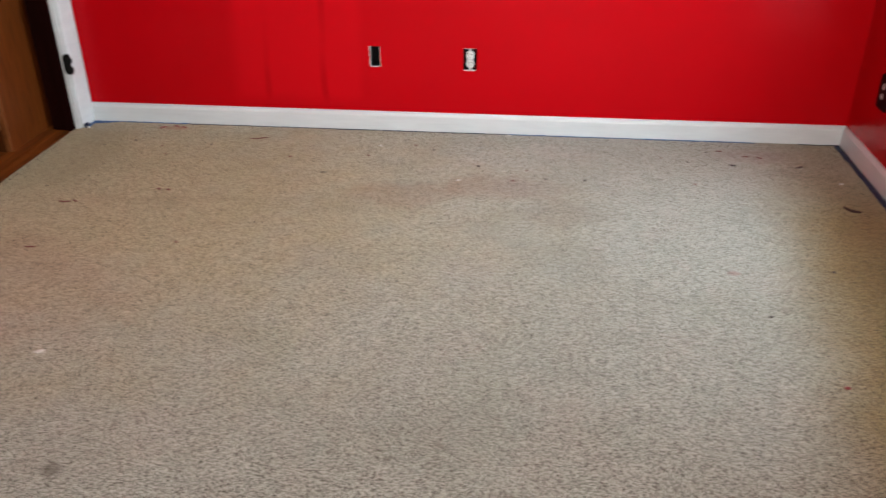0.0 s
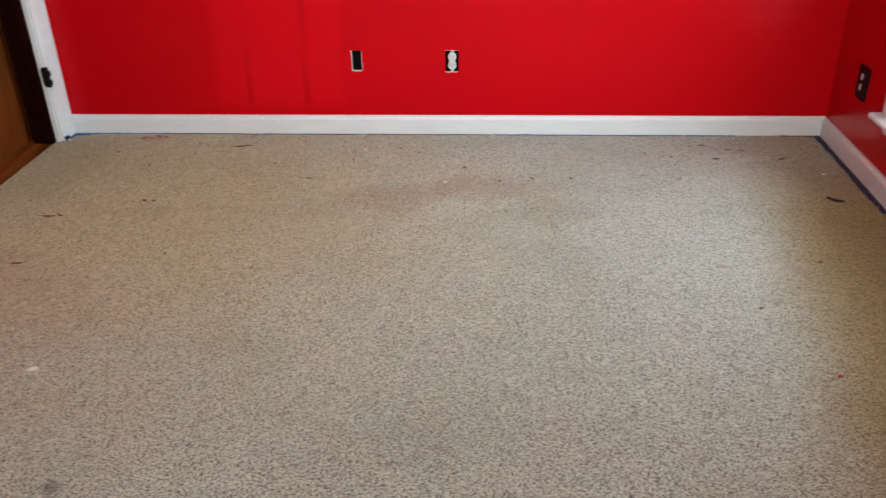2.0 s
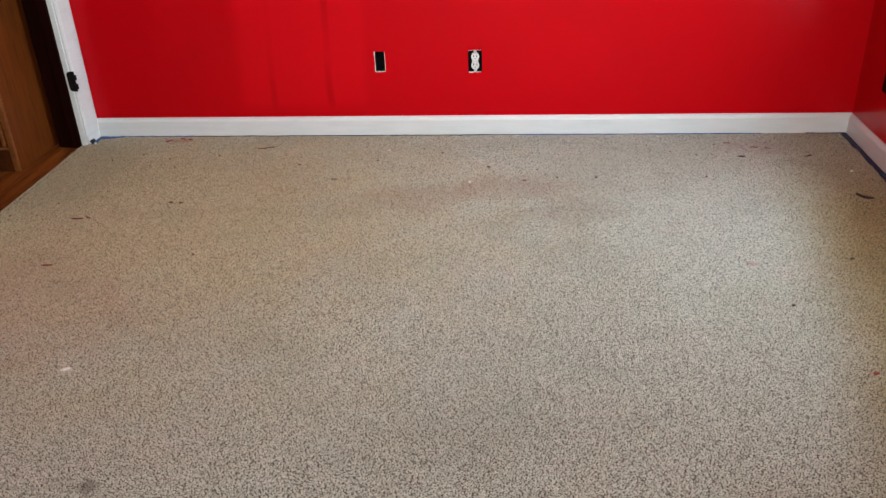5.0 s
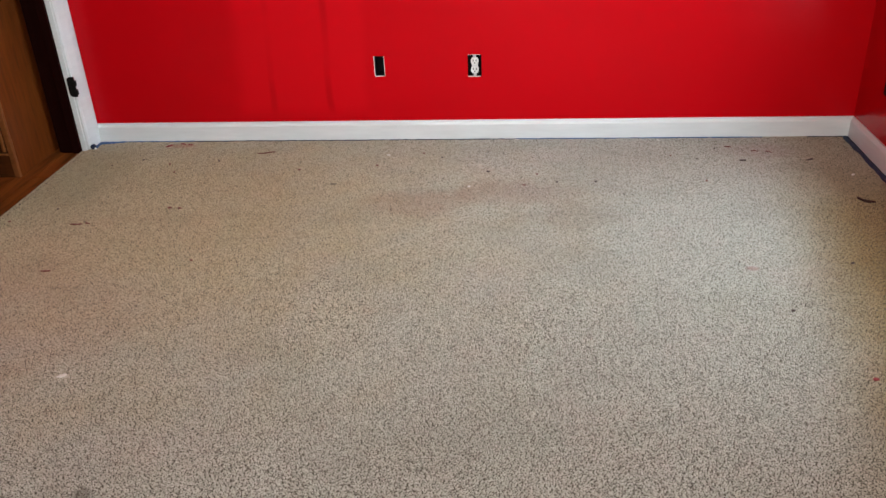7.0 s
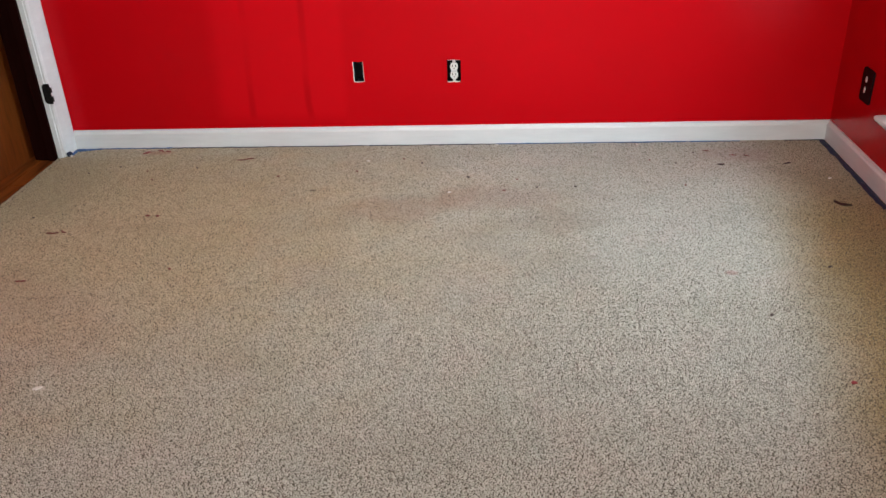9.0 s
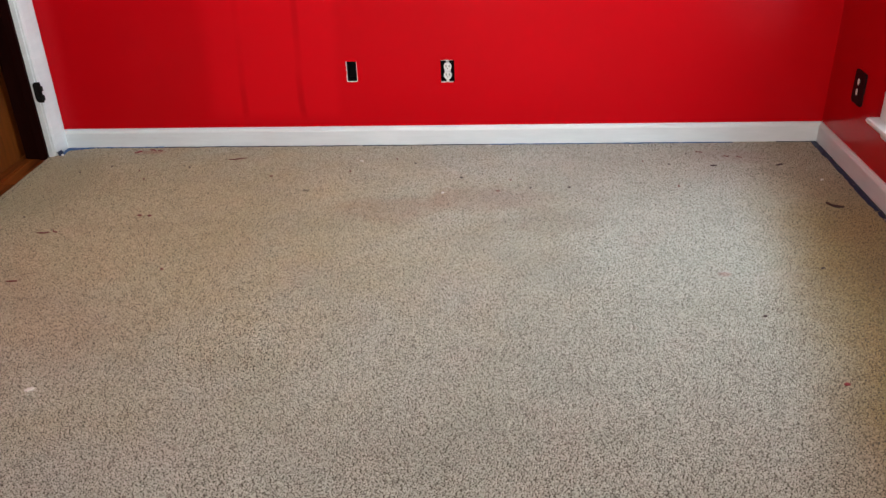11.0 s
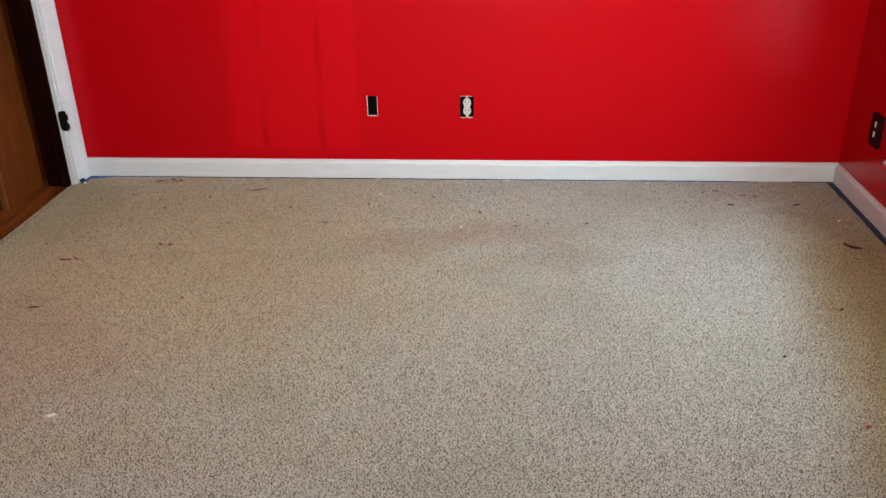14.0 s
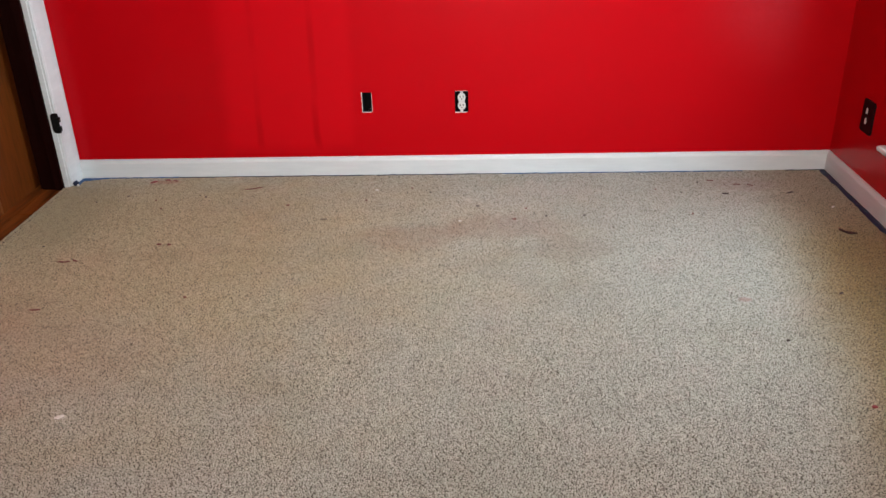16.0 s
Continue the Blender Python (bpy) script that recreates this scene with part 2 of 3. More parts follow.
BLUEGRIP = plain("blue_plastic", (0.010, 0.085, 0.20), 0.45, vary=0.15)
REDCHIP = plain("dried_red_paint", (0.22, 0.010, 0.012), 0.5, vary=0.35, scale=200.0)
DARKCHIP = plain("dried_dark_paint", (0.028, 0.008, 0.007), 0.6, vary=0.4, scale=200.0)
RUST = plain("rusty_red_thread", (0.15, 0.026, 0.022), 0.8, vary=0.3, scale=200.0)
CRUMB = plain("white_plaster_crumb", (0.72, 0.69, 0.64), 0.9, vary=0.1, scale=300.0)

glass = Mat("window_glass", rough=0.0, colour=(0.95, 0.98, 0.98))
glass.b.inputs["Transmission Weight"].default_value = 1.0
glass.b.inputs["IOR"].default_value = 1.45
GLASS = glass.m


# ---- mesh helpers ----
def box(bm, x0, x1, y0, y1, z0, z1, bevel=0.0):
    made = bmesh.ops.create_cube(bm, size=1.0, matrix=Matrix.Translation(((x0 + x1) / 2, (y0 + y1) / 2, (z0 + z1) / 2))
                                 @ Matrix.Diagonal((abs(x1 - x0), abs(y1 - y0), abs(z1 - z0), 1)))
    if bevel:
        edges = list({e for v in made["verts"] for e in v.link_edges})
        bmesh.ops.bevel(bm, geom=edges, offset=bevel, segments=2, affect="EDGES", profile=0.6)
    return bm


def block(x0, x1, y0, y1, z0, z1, bevel=0.0):
    return box(bmesh.new(), x0, x1, y0, y1, z0, z1, bevel)


def tube(bm, a, b, radius, sides=14, radius2=None):
    a, b = Vector(a), Vector(b)
    turn = (b - a).to_track_quat("Z", "Y").to_matrix().to_4x4()
    bmesh.ops.create_cone(bm, cap_ends=True, segments=sides, radius1=radius, radius2=radius if radius2 is None else radius2,
                          depth=(b - a).length, matrix=Matrix.Translation((a + b) / 2) @ turn)
    return bm


def prism(outline, place, depth):
    """A closed outline of (u, v) swept along the third axis; place(u, v, w) gives the point."""
    bm = bmesh.new()
    near = [bm.verts.new(place(u, v, 0.0)) for u, v in outline]
    far = [bm.verts.new(place(u, v, depth)) for u, v in outline]
    bm.faces.new(near)
    bm.faces.new(far[::-1])
    for i in range(len(outline)):
        j = (i + 1) % len(outline)
        bm.faces.new((near[j], near[i], far[i], far[j]))
    bmesh.ops.recalc_face_normals(bm, faces=bm.faces)
    return bm


def pierced(u_cuts, v_cuts, solid, place, depth):
    """A slab of cells, some of them open, with thickness; place(u, v, w)."""
    bm = bmesh.new()
    cache = {}

    def vert(i, j, k):
        if (i, j, k) not in cache:
            cache[i, j, k] = bm.verts.new(place(u_cuts[i], v_cuts[j], k * depth))
        return cache[i, j, k]

    nu, nv = len(u_cuts) - 1, len(v_cuts) - 1

    def filled(i, j):
        return 0 <= i < nu and 0 <= j < nv and solid(i, j)

    for i in range(nu):
        for j in range(nv):
            if not filled(i, j):
                continue
            for k in (0, 1):
                bm.faces.new([vert(i, j, k), vert(i + 1, j, k), vert(i + 1, j + 1, k), vert(i, j + 1, k)])
            for di, dj, a, b in ((-1, 0, (0, 0), (0, 1)), (1, 0, (1, 0), (1, 1)), (0, -1, (0, 0), (1, 0)), (0, 1, (0, 1), (1, 1))):
                if not filled(i + di, j + dj):
                    p, q = (i + a[0], j + a[1]), (i + b[0], j + b[1])
                    bm.faces.new([vert(*p, 0), vert(*q, 0), vert(*q, 1), vert(*p, 1)])
    bmesh.ops.recalc_face_normals(bm, faces=bm.faces)
    return bm


def link(name, bm, material, smooth=False):
    mesh = bpy.data.meshes.new(name)
    bm.to_mesh(mesh)
    bm.free()
    mesh.materials.append(material)
    if smooth:
        for p in mesh.polygons:
            p.use_smooth = True
    return new(name, mesh)


def part(name, bm, material, parent, label="", smooth=False):
    ob = link(name, bm, material, smooth)
    ob.parent = parent
    ob.matrix_parent_inverse = parent.matrix_basis.inverted()
    if label:
        tagged(ob, label)
    return ob


def thing(name, at, label, category, group="", kind=""):
    ob = new(name)
    ob.empty_display_size = 0.05
    ob.matrix_basis = Matrix.Translation(at)
    return tagged(ob, label, category, group, kind)


def structure(name, bm, material, label, category):
    return tagged(link(name, bm, material), label, category, kind="structure")


# ---- the room's shell ----
XL, XR, YS, H = -0.066, 3.286, -4.80, 2.44      # inner faces of the room
DOOR0, DOOR1, DOORTOP = -0.936, -0.119, 2.03     # clear opening in the west wall
WIN0, WIN1, SILL, HEAD = -1.95, -0.638, 0.290, 1.95

# North wall with the two cut-outs for electrical boxes.
NB = [(1.2565, 1.2995, 0.2865, 0.3735), (1.6590, 1.7180, 0.280, 0.3735)]
us = [XL - 0.14, NB[0][0], NB[0][1], NB[1][0], NB[1][1], XR + 0.16]
vs = sorted({-0.03, H, NB[0][2], NB[0][3], NB[1][2], NB[1][3]})


def north_solid(i, j):
    u, v = (us[i] + us[i + 1]) / 2, (vs[j] + vs[j + 1]) / 2
    return not any(a < u < b and c < v < d for a, b, c, d in NB)


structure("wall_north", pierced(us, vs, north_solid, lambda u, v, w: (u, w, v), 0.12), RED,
          "glossy bright red painted wall with a paler patch and faint lines", "wall")

us_w = [YS, DOOR0 - 0.018, DOOR1 + 0.018, 0.0]
vs_w = [-0.03, DOORTOP + 0.018, H]
structure("wall_west", pierced(us_w, vs_w, lambda i, j: not (i == 1 and j == 0), lambda u, v, w: (XL - w, u, v), 0.12), RED,
          "bright red painted wall with a doorway to the hall", "wall")

# A cut-out for the outlet box beside the window.
EB = (-0.330, -0.264, 0.270, 0.376)
us_e = [YS, WIN0 - 0.02, WIN1 + 0.02, EB[0], EB[1], 0.0]
vs_e = [-0.03, EB[2], EB[3], HEAD + 0.02, H]


def east_solid(i, j):
    u, v = (us_e[i] + us_e[i + 1]) / 2, (vs_e[j] + vs_e[j + 1]) / 2
    if EB[0] < u < EB[1] and EB[2] < v < EB[3]:
        return False
    return not (WIN0 - 0.02 < u < WIN1 + 0.02 and SILL - 0.02 < v < HEAD + 0.02)


structure("wall_east", pierced(us_e, vs_e, east_solid, lambda u, v, w: (XR + w, u, v), 0.14), RED,
          "bright red painted wall below and beside a white window", "wall")

# Unseen wall; its opening is added to let the rear fill lamp in.
structure("wall_south", pierced([XL - 0.12, 1.32, 2.48, XR + 0.14], [-0.03, 0.8, 2.1, H], lambda i, j: not (i == 1 and j == 1),
          lambda u, v, w: (u, YS - w, v), 0.12), CEIL, "plain off-white unseen wall with an added opening for fill light", "wall")
structure("ceiling", block(-1.9, XR + 0.14, YS - 0.12, 0.12, H, H + 0.1), CEIL, "plain off-white ceiling", "ceiling")


# ---- carpet ----
PILE = 0.0037                                     # height of the loop pile
carpet_rim = [(XL, YS), (XR, YS), (XR, 0.0), (XL, 0.0), (XL, DOOR1), (-0.0875, DOOR1), (-0.0875, DOOR0), (XL, DOOR0)]
carpet = structure("floor_carpet", prism(carpet_rim, lambda u, v, w: (u, v, w - 0.010), 0.010 - PILE), BACKING,
                   "flecked beige and grey loop-pile carpet with stains", "carpet")


def loop_pile(x0, x1, y0, y1, dx, dy, seed):
    """Rows of low yarn loops in one mesh: three-sided stubs with a slanting crown, each a little off its place."""
    rng = np.random.default_rng(seed)
    nx, ny = int((x1 - x0) / dx), int((y1 - y0) / dy)
    gx, gy = np.meshgrid(np.arange(nx), np.arange(ny))
    slide = rng.random((ny, 1))
    cx = (x0 + (gx + slide) * dx + rng.normal(0, 0.17 * dx, gx.shape)).ravel()
    cy = (y0 + (gy + 0.5) * dy + rng.normal(0, 0.17 * dy, gx.shape)).ravel()
    n = cx.size
    turn = rng.uniform(0, math.tau, n)
    rx, ry = dx * rng.uniform(0.54, 0.74, n), dy * rng.uniform(0.54, 0.74, n)
    top = PILE * (0.62 + 0.26 * rng.random(n))
    lean_x, lean_y = rng.normal(0, 0.10 * dx, n), rng.normal(0, 0.10 * dy, n)
    verts = np.zeros((n, 6, 3), dtype=np.float32)
    for k in range(3):
        a = turn + k * math.tau / 3
        verts[:, k, 0] = cx + rx * np.cos(a)
        verts[:, k, 1] = cy + ry * np.sin(a)
        verts[:, k, 2] = -PILE - 0.0003
        verts[:, 3 + k, 0] = cx + lean_x + 0.62 * rx * np.cos(a)
        verts[:, 3 + k, 1] = cy + lean_y + 0.62 * ry * np.sin(a)
        verts[:, 3 + k, 2] = top * rng.uniform(0.88, 1.12, n) - PILE
    verts[:, :, 0] = np.clip(verts[:, :, 0], x0, x1)
    verts[:, :, 1] = np.clip(verts[:, :, 1], y0, y1)
    tris = [(3, 4, 5)]
    for k in range(3):
        j = (k + 1) % 3
        tris += [(k, j, 3 + j), (k, 3 + j, 3 + k)]
    faces = (np.array(tris, dtype=np.int32)[None] + 6 * np.arange(n, dtype=np.int32)[:, None, None]).reshape(-1)
    mesh = bpy.data.meshes.new("loop_pile")
    mesh.vertices.add(n * 6)
    mesh.vertices.foreach_set("co", verts.reshape(-1))
    mesh.loops.add(faces.size)
    mesh.loops.foreach_set("vertex_index", faces)
    mesh.polygons.add(faces.size // 3)
    mesh.polygons.foreach_set("loop_start", np.arange(0, faces.size, 3, dtype=np.int32))
    mesh.polygons.foreach_set("use_smooth", np.ones(faces.size // 3, dtype=bool))
    mesh.update(calc_edges=True)
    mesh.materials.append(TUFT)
    return mesh


for xa, xb, ya, yb, dx, dy in ((XL, XR - 0.001, -2.60, -0.001, 0.0060, 0.0042), (XL, XR - 0.001, YS + 0.001, -2.593, 0.011, 0.011),
                               (-0.0870, XL, DOOR0 + 0.001, DOOR1 - 0.001, 0.0060, 0.0042)):
    pile = new("loop_pile", loop_pile(xa, xb, ya, yb, dx, dy, 21))
    pile.parent = carpet
    tagged(pile, "flecked beige and grey yarn loops", kind="stuff")
structure("subfloor", block(-1.9, XR + 0.1, YS, 0.1, -0.06, -0.024), DARKWALL, "rough wooden subfloor under the carpet", "floor")

# ---- trim ----
BASE = [(0.0, 0.0), (0.0145, 0.0), (0.0145, 0.066), (0.0125, 0.072), (0.0085, 0.078), (0.0065, 0.085), (0.0, 0.085)]
structure("baseboard_north", prism(BASE, lambda u, v, w: (XL + 0.019 + w, -u, v), XR - XL - 0.019), WHITE,
          "white painted moulded baseboard", "baseboard")
structure("baseboard_east", prism(BASE, lambda u, v, w: (XR - u, -0.0147 - w, v), -YS - 0.015), WHITE,
          "white painted moulded baseboard", "baseboard")
structure("baseboard_west", prism(BASE, lambda u, v, w: (XL + u, YS + w, v), DOOR0 - 0.0565 - YS), WHITE,
          "white painted moulded baseboard", "baseboard")


def casing_outline(width, thick):
    """Colonial casing: thin at the inner edge, thick at the outer."""
    return [(0.0, 0.0), (0.0, thick * 0.55), (width * 0.06, thick * 0.72), (width * 0.14, thick * 0.72), (width * 0.18, thick * 0.62),
            (width * 0.36, thick * 0.78), (width * 0.62, thick), (width * 0.94, thick), (width, thick * 0.88), (width, 0.0)]


door = thing("door_1", (XL, DOOR1, 0.0), "white painted doorway with its door taken off", "doorway", kind="structure")
# Room-side casings.
part("casing", prism(casing_outline(0.110, 0.019), lambda u, v, w: (XL + v, DOOR1 + 0.005 + u, w), DOORTOP + 0.06), WHITE, door)
part("casing", prism(casing_outline(0.051, 0.019), lambda u, v, w: (XL + v, DOOR0 - 0.005 - u, w), DOORTOP + 0.06), WHITE, door)
part("head_casing", prism(casing_outline(0.057, 0.019), lambda u, v, w: (XL + v, DOOR0 - 0.005 + w, DOORTOP + 0.005 + u), DOOR1 - DOOR0 + 0.01), WHITE, door)
# Jambs: the room half painted, the hall half left dark.
for y0, y1, sign in ((DOOR1, DOOR1 + 0.018, -1), (DOOR0 - 0.018, DOOR0, 1)):
    edge = y0 if sign < 0 else y1
    part("jamb", block(-0.0870, XL + 0.001, y0, y1, -0.020, DOORTOP, 0.001), WHITE, door)
    part("hall_jamb", block(-0.186, -0.0875, y0, y1, -0.020, DOORTOP, 0.001), DARKWOOD, door, "dark red-brown stained jamb")
    part("door_stop", block(-0.126, -0.0877, min(edge, edge + sign * 0.011), max(edge, edge + sign * 0.011), -0.016, DOORTOP - 0.012, 0.002), DARKWOOD, door,
         "dark red-brown stained door stop")
    hall = prism(casing_outline(0.060, 0.018), lambda u, v, w: (-0.1863 - v, edge - sign * (0.005 + u), w - 0.02), DOORTOP + 0.06)
    part("hall_casing", hall, DARKWOOD, door, "dark red-brown stained casing")
part("head_jamb", block(-0.186, XL + 0.001, DOOR0, DOOR1, DOORTOP, DOORTOP + 0.018), WHITE, door)


# ---- hinge left on the jamb ----
def hinge_at(z):
    base = thing("door_hinge", (-0.062, DOOR1 - 0.001, z), "black iron hinge leaf screwed to a white jamb", "hinge", "hinges on the jamb")
    bm = bmesh.new()
    outline = []
    for cx, cz, a0 in ((-0.0025, 0.0285, 90), (-0.0025, -0.0285, 180)):
        for k in range(6):
            a = radians(a0 + 18 * k)
            outline.append((cx + 0.016 * math.cos(a), cz + 0.016 * math.sin(a)))
    outline += [(0.016, -0.0445), (0.016, 0.0445)]
    leaf = prism([(u, v) for u, v in outline], lambda u, v, w: (-0.0585 + u, DOOR1 - w, z + v), 0.0025)
    part("leaf", leaf, BLACK, base)
    for lo, hi in ((0.008, 0.029), (-0.032, -0.011)):
        part("knuckle", tube(bmesh.new(), (-0.0395, DOOR1 - 0.006, z + lo), (-0.0395, DOOR1 - 0.006, z + hi), 0.0068), BLACK, base, smooth=False)
    for dz in (-0.028, 0.0, 0.028):
        part("screw", tube(bmesh.new(), (-0.060 - 0.004 * (dz == 0), DOOR1 - 0.0022, z + dz), (-0.060 - 0.004 * (dz == 0), DOOR1 - 0.0036, z + dz), 0.0042, 10), BLACK, base)
    return base


hinge_at(0.293)
hinge_at(1.78)


# ---- electrical boxes and outlets ----
def wall_box(u0, u1, v0, v1, place, depth=0.06):
    """An open-fronted box in a cut-out; place(u, v, w), w into the wall."""
    base = thing("electrical_box", place((u0 + u1) / 2, (v0 + v1) / 2, 0.02), "black electrical box sunk in a cut-out of the red wall", "electrical box", "electrical boxes in the walls")
    t = 0.0015
    bm = bmesh.new()

    def slab(a, b, c, d, w0, w1):
        p, q = Vector(place(a, c, w0)), Vector(place(b, d, w1))
        box(bm, min(p.x, q.x), max(p.x, q.x), min(p.y, q.y), max(p.y, q.y), min(p.z, q.z), max(p.z, q.z))

    g = 0.0008
    slab(u0 + g, u0 + g + t, v0 + g, v1 - g, 0.004, depth)
    slab(u1 - g - t, u1 - g, v0 + g, v1 - g, 0.004, depth)
    slab(u0 + g + t, u1 - g - t, v0 + g, v0 + g + t, 0.004, depth)
    slab(u0 + g + t, u1 - g - t, v1 - g - t, v1 - g, 0.004, depth)
    slab(u0 + g + t, u1 - g - t, v0 + g + t, v1 - g - t, depth - t, depth)
    part("shell", bm, BOXBLACK, base)
    for v in (v0 + 0.006, v1 - 0.006):
        c = (u0 + u1) / 2
        bm = bmesh.new()
        p, q = Vector(place(c - 0.006, v - 0.004, 0.005)), Vector(place(c + 0.006, v + 0.004, 0.012))
        box(bm, min(p.x, q.x), max(p.x, q.x), min(p.y, q.y), max(p.y, q.y), min(p.z, q.z), max(p.z, q.z))
        part("screw_tab", bm, BOXBLACK, base)
    return base


def ragged_rim(u0, u1, v0, v1, place, sides, parent, seed):
    """Chipped unpainted board round a cut-out, a few millimetres wide, proud by under a millimetre."""
    rng = random.Random(seed)
    for side, width in sides:
        n = 13
        inner, outer = [], []
        for k in range(n):
            f = k / (n - 1)
            w = width * rng.uniform(0.15, 1.35)
            if side in "LR":
                v = v0 - 0.001 + (v1 - v0 + 0.001) * f
                u, s = (u0, -1) if side == "L" else (u1, 1)
                inner.append((u - s * 0.001, v))
                outer.append((u + s * w, v))
            else:
                u = u0 + (u1 - u0) * (0.02 + 0.9 * f)
                v, s = (v0, -1) if side == "B" else (v1, 1)
                inner.append((u, v - s * 0.001))
                outer.append((u, v + s * w))
        part("chipped_edge", prism(inner + outer[::-1], lambda u, v, w: place(u, v, w - 0.0009), 0.004), GYPSUM, parent, "raw pale plasterboard edge")


def receptacle(u, v, place, parent, wide=1.0, tall=1.0):
    """One white face of a duplex outlet: a disc with flat top and bottom, two slots and a ground hole."""
    r, outline = 0.0168, []
    for k in range(40):
        a = 2 * math.pi * k / 40
        outline.append((u + wide * r * math.cos(a), v + tall * max(-0.0158, min(0.0158, r * math.sin(a)))))
    face = part("receptacle", prism(outline, lambda a, b, w: place(a, b, w - 0.0045), 0.012), DEVICE, parent, "white outlet face")
    if wide < 1.0:
        return
    for du, hh in ((-0.0064, 0.0048), (0.0064, 0.0042)):
        pts = [(u + du - 0.0017, v + 0.004 - hh), (u + du + 0.0017, v + 0.004 - hh), (u + du + 0.0017, v + 0.004 + hh), (u + du - 0.0017, v + 0.004 + hh)]
        part("slot", prism(pts, lambda a, b, w: place(a, b, w - 0.0049), 0.0004), SLOT, face)
    hole = [(u + 0.0026 * math.cos(a), v - 0.0068 + 0.0026 * math.sin(a)) for a in [k * math.pi / 6 for k in range(12)]]
    part("ground_hole", prism(hole, lambda a, b, w: place(a, b, w - 0.0049), 0.0004), SLOT, face)


def duplex(u, v, place, label):
    base = thing("duplex_outlet", place(u, v, 0.0), label, "outlet")
    strap = [(-0.008, -0.046), (0.008, -0.046), (0.008, -0.034), (0.0165, -0.034), (0.0165, 0.034), (0.008, 0.034), (0.008, 0.046), (-0.008, 0.046),
             (-0.008, 0.034), (-0.0165, 0.034), (-0.0165, -0.034), (-0.008, -0.034)]
    part("strap", prism([(u + a * 0.8, v + b) for a, b in strap], lambda a, b, w: place(a, b, w + 0.0005), 0.0015), STEEL, base, "zinc mounting strap")
    for dv in (-0.0182, 0.0182):
        receptacle(u, v + dv, place, base)
    for dv in (-0.041, 0.0, 0.041):
        screw = [(u + 0.0028 * math.cos(a), v + dv + 0.0028 * math.sin(a)) for a in [k * math.pi / 6 for k in range(12)]]
        part("screw", prism(screw, lambda a, b, w: place(a, b, w - 0.0022 - (0.0028 if dv == 0 else 0)), 0.003), STEEL, base)
    return base


def on_north(u, v, w):
    return (u, w, v)


def on_east(u, v, w):
    return (XR + w, u, v)


empty_box = wall_box(*NB[0], on_north)
tagged(empty_box, "empty black electrical box in a chipped cut-out")
ragged_rim(*NB[0], on_north, (("L", 0.0028), ("B", 0.0030), ("R", 0.0007)), empty_box, 3)
live_box = wall_box(*NB[1], on_north)
tagged(live_box, "black electrical box behind an outlet without its plate")
ragged_rim(*NB[1], on_north, (("B", 0.0026), ("T", 0.0005)), live_box, 5)
duplex(1.689, 0.327, on_north, "white duplex outlet without a cover plate, in red wall")
wall_box(*EB, on_east)
plate = thing("cover_plate", (XR, -0.305, 0.322), "black outlet cover plate beside the window", "cover plate")
corners = [(cu + 0.012 * math.cos(radians(a0 + 18 * k)), cv + 0.012 * math.sin(radians(a0 + 18 * k)))
           for cu, cv, a0 in ((-0.264, 0.376, 0), (-0.337, 0.376, 90), (-0.337, 0.272, 180), (-0.264, 0.272, 270)) for k in range(6)]
part("plate", prism(corners, lambda u, v, w: (XR - 0.0065 + w, u, v), 0.006), PLATEBLACK, plate)
part("plate_screw", tube(bmesh.new(), (XR - 0.0065, -0.292, 0.326), (XR - 0.008, -0.292, 0.326), 0.003, 10), BLACK, plate)
outlet = thing("duplex_outlet", (XR, -0.292, 0.326), "white duplex outlet behind a black cover plate", "outlet")
for v in (0.306, 0.346):
    receptacle(-0.292, v, lambda a, b, w: (XR - 0.0035 + w, a, b), outlet, 0.46, 0.76)


# ---- the window ----
def sash(y0, y1, z0, z1, x0, x1, parent):
    """A white sash with a stepped glazing bead and one pane."""
    st, rail = 0.045, 0.062
    s = part("sash", pierced([y0, y0 + st, y1 - st, y1], [z0, z0 + rail, z1 - 0.040, z1], lambda i, j: not (i == 1 and j == 1),
                             lambda u, v, w: (x0 + w, u, v), x1 - x0), WHITE, parent)
    part("glazing_bead", pierced([y0 + st - 0.001, y0 + st + 0.011, y1 - st - 0.011, y1 - st + 0.001], [z0 + rail - 0.001, z0 + rail + 0.011, z1 - 0.051, z1 - 0.039],
                                 lambda i, j: not (i == 1 and j == 1), lambda u, v, w: (x0 + 0.008 + w, u, v), 0.02), WHITE, s)
    pane = part("pane", block(x0 + 0.017, x0 + 0.021, y0 + st + 0.003, y1 - st - 0.003, z0 + rail + 0.003, z1 - 0.043), GLASS, s, "clear window pane")
    pane.visible_shadow = False
    return s


def window_unit(y0, y1):
    base = thing("window_1", (XR + 0.06, (y0 + y1) / 2, SILL), "white painted double-hung sash window", "window", kind="structure")
    x0 = XR + 0.058
    for a, b in ((y0, y0 + 0.014), (y1 - 0.014, y1)):
        part("parting_stop", block(x0 - 0.014, x0 - 0.001, a, b, SILL + 0.001, HEAD, 0.002), WHITE, base)
    sash(y0 + 0.002, y1 - 0.002, SILL + 0.004, 1.14, x0, x0 + 0.034, base)
    sash(y0 + 0.002, y1 - 0.002, 1.10, HEAD - 0.002, x0 + 0.036, x0 + 0.070, base)
    return base


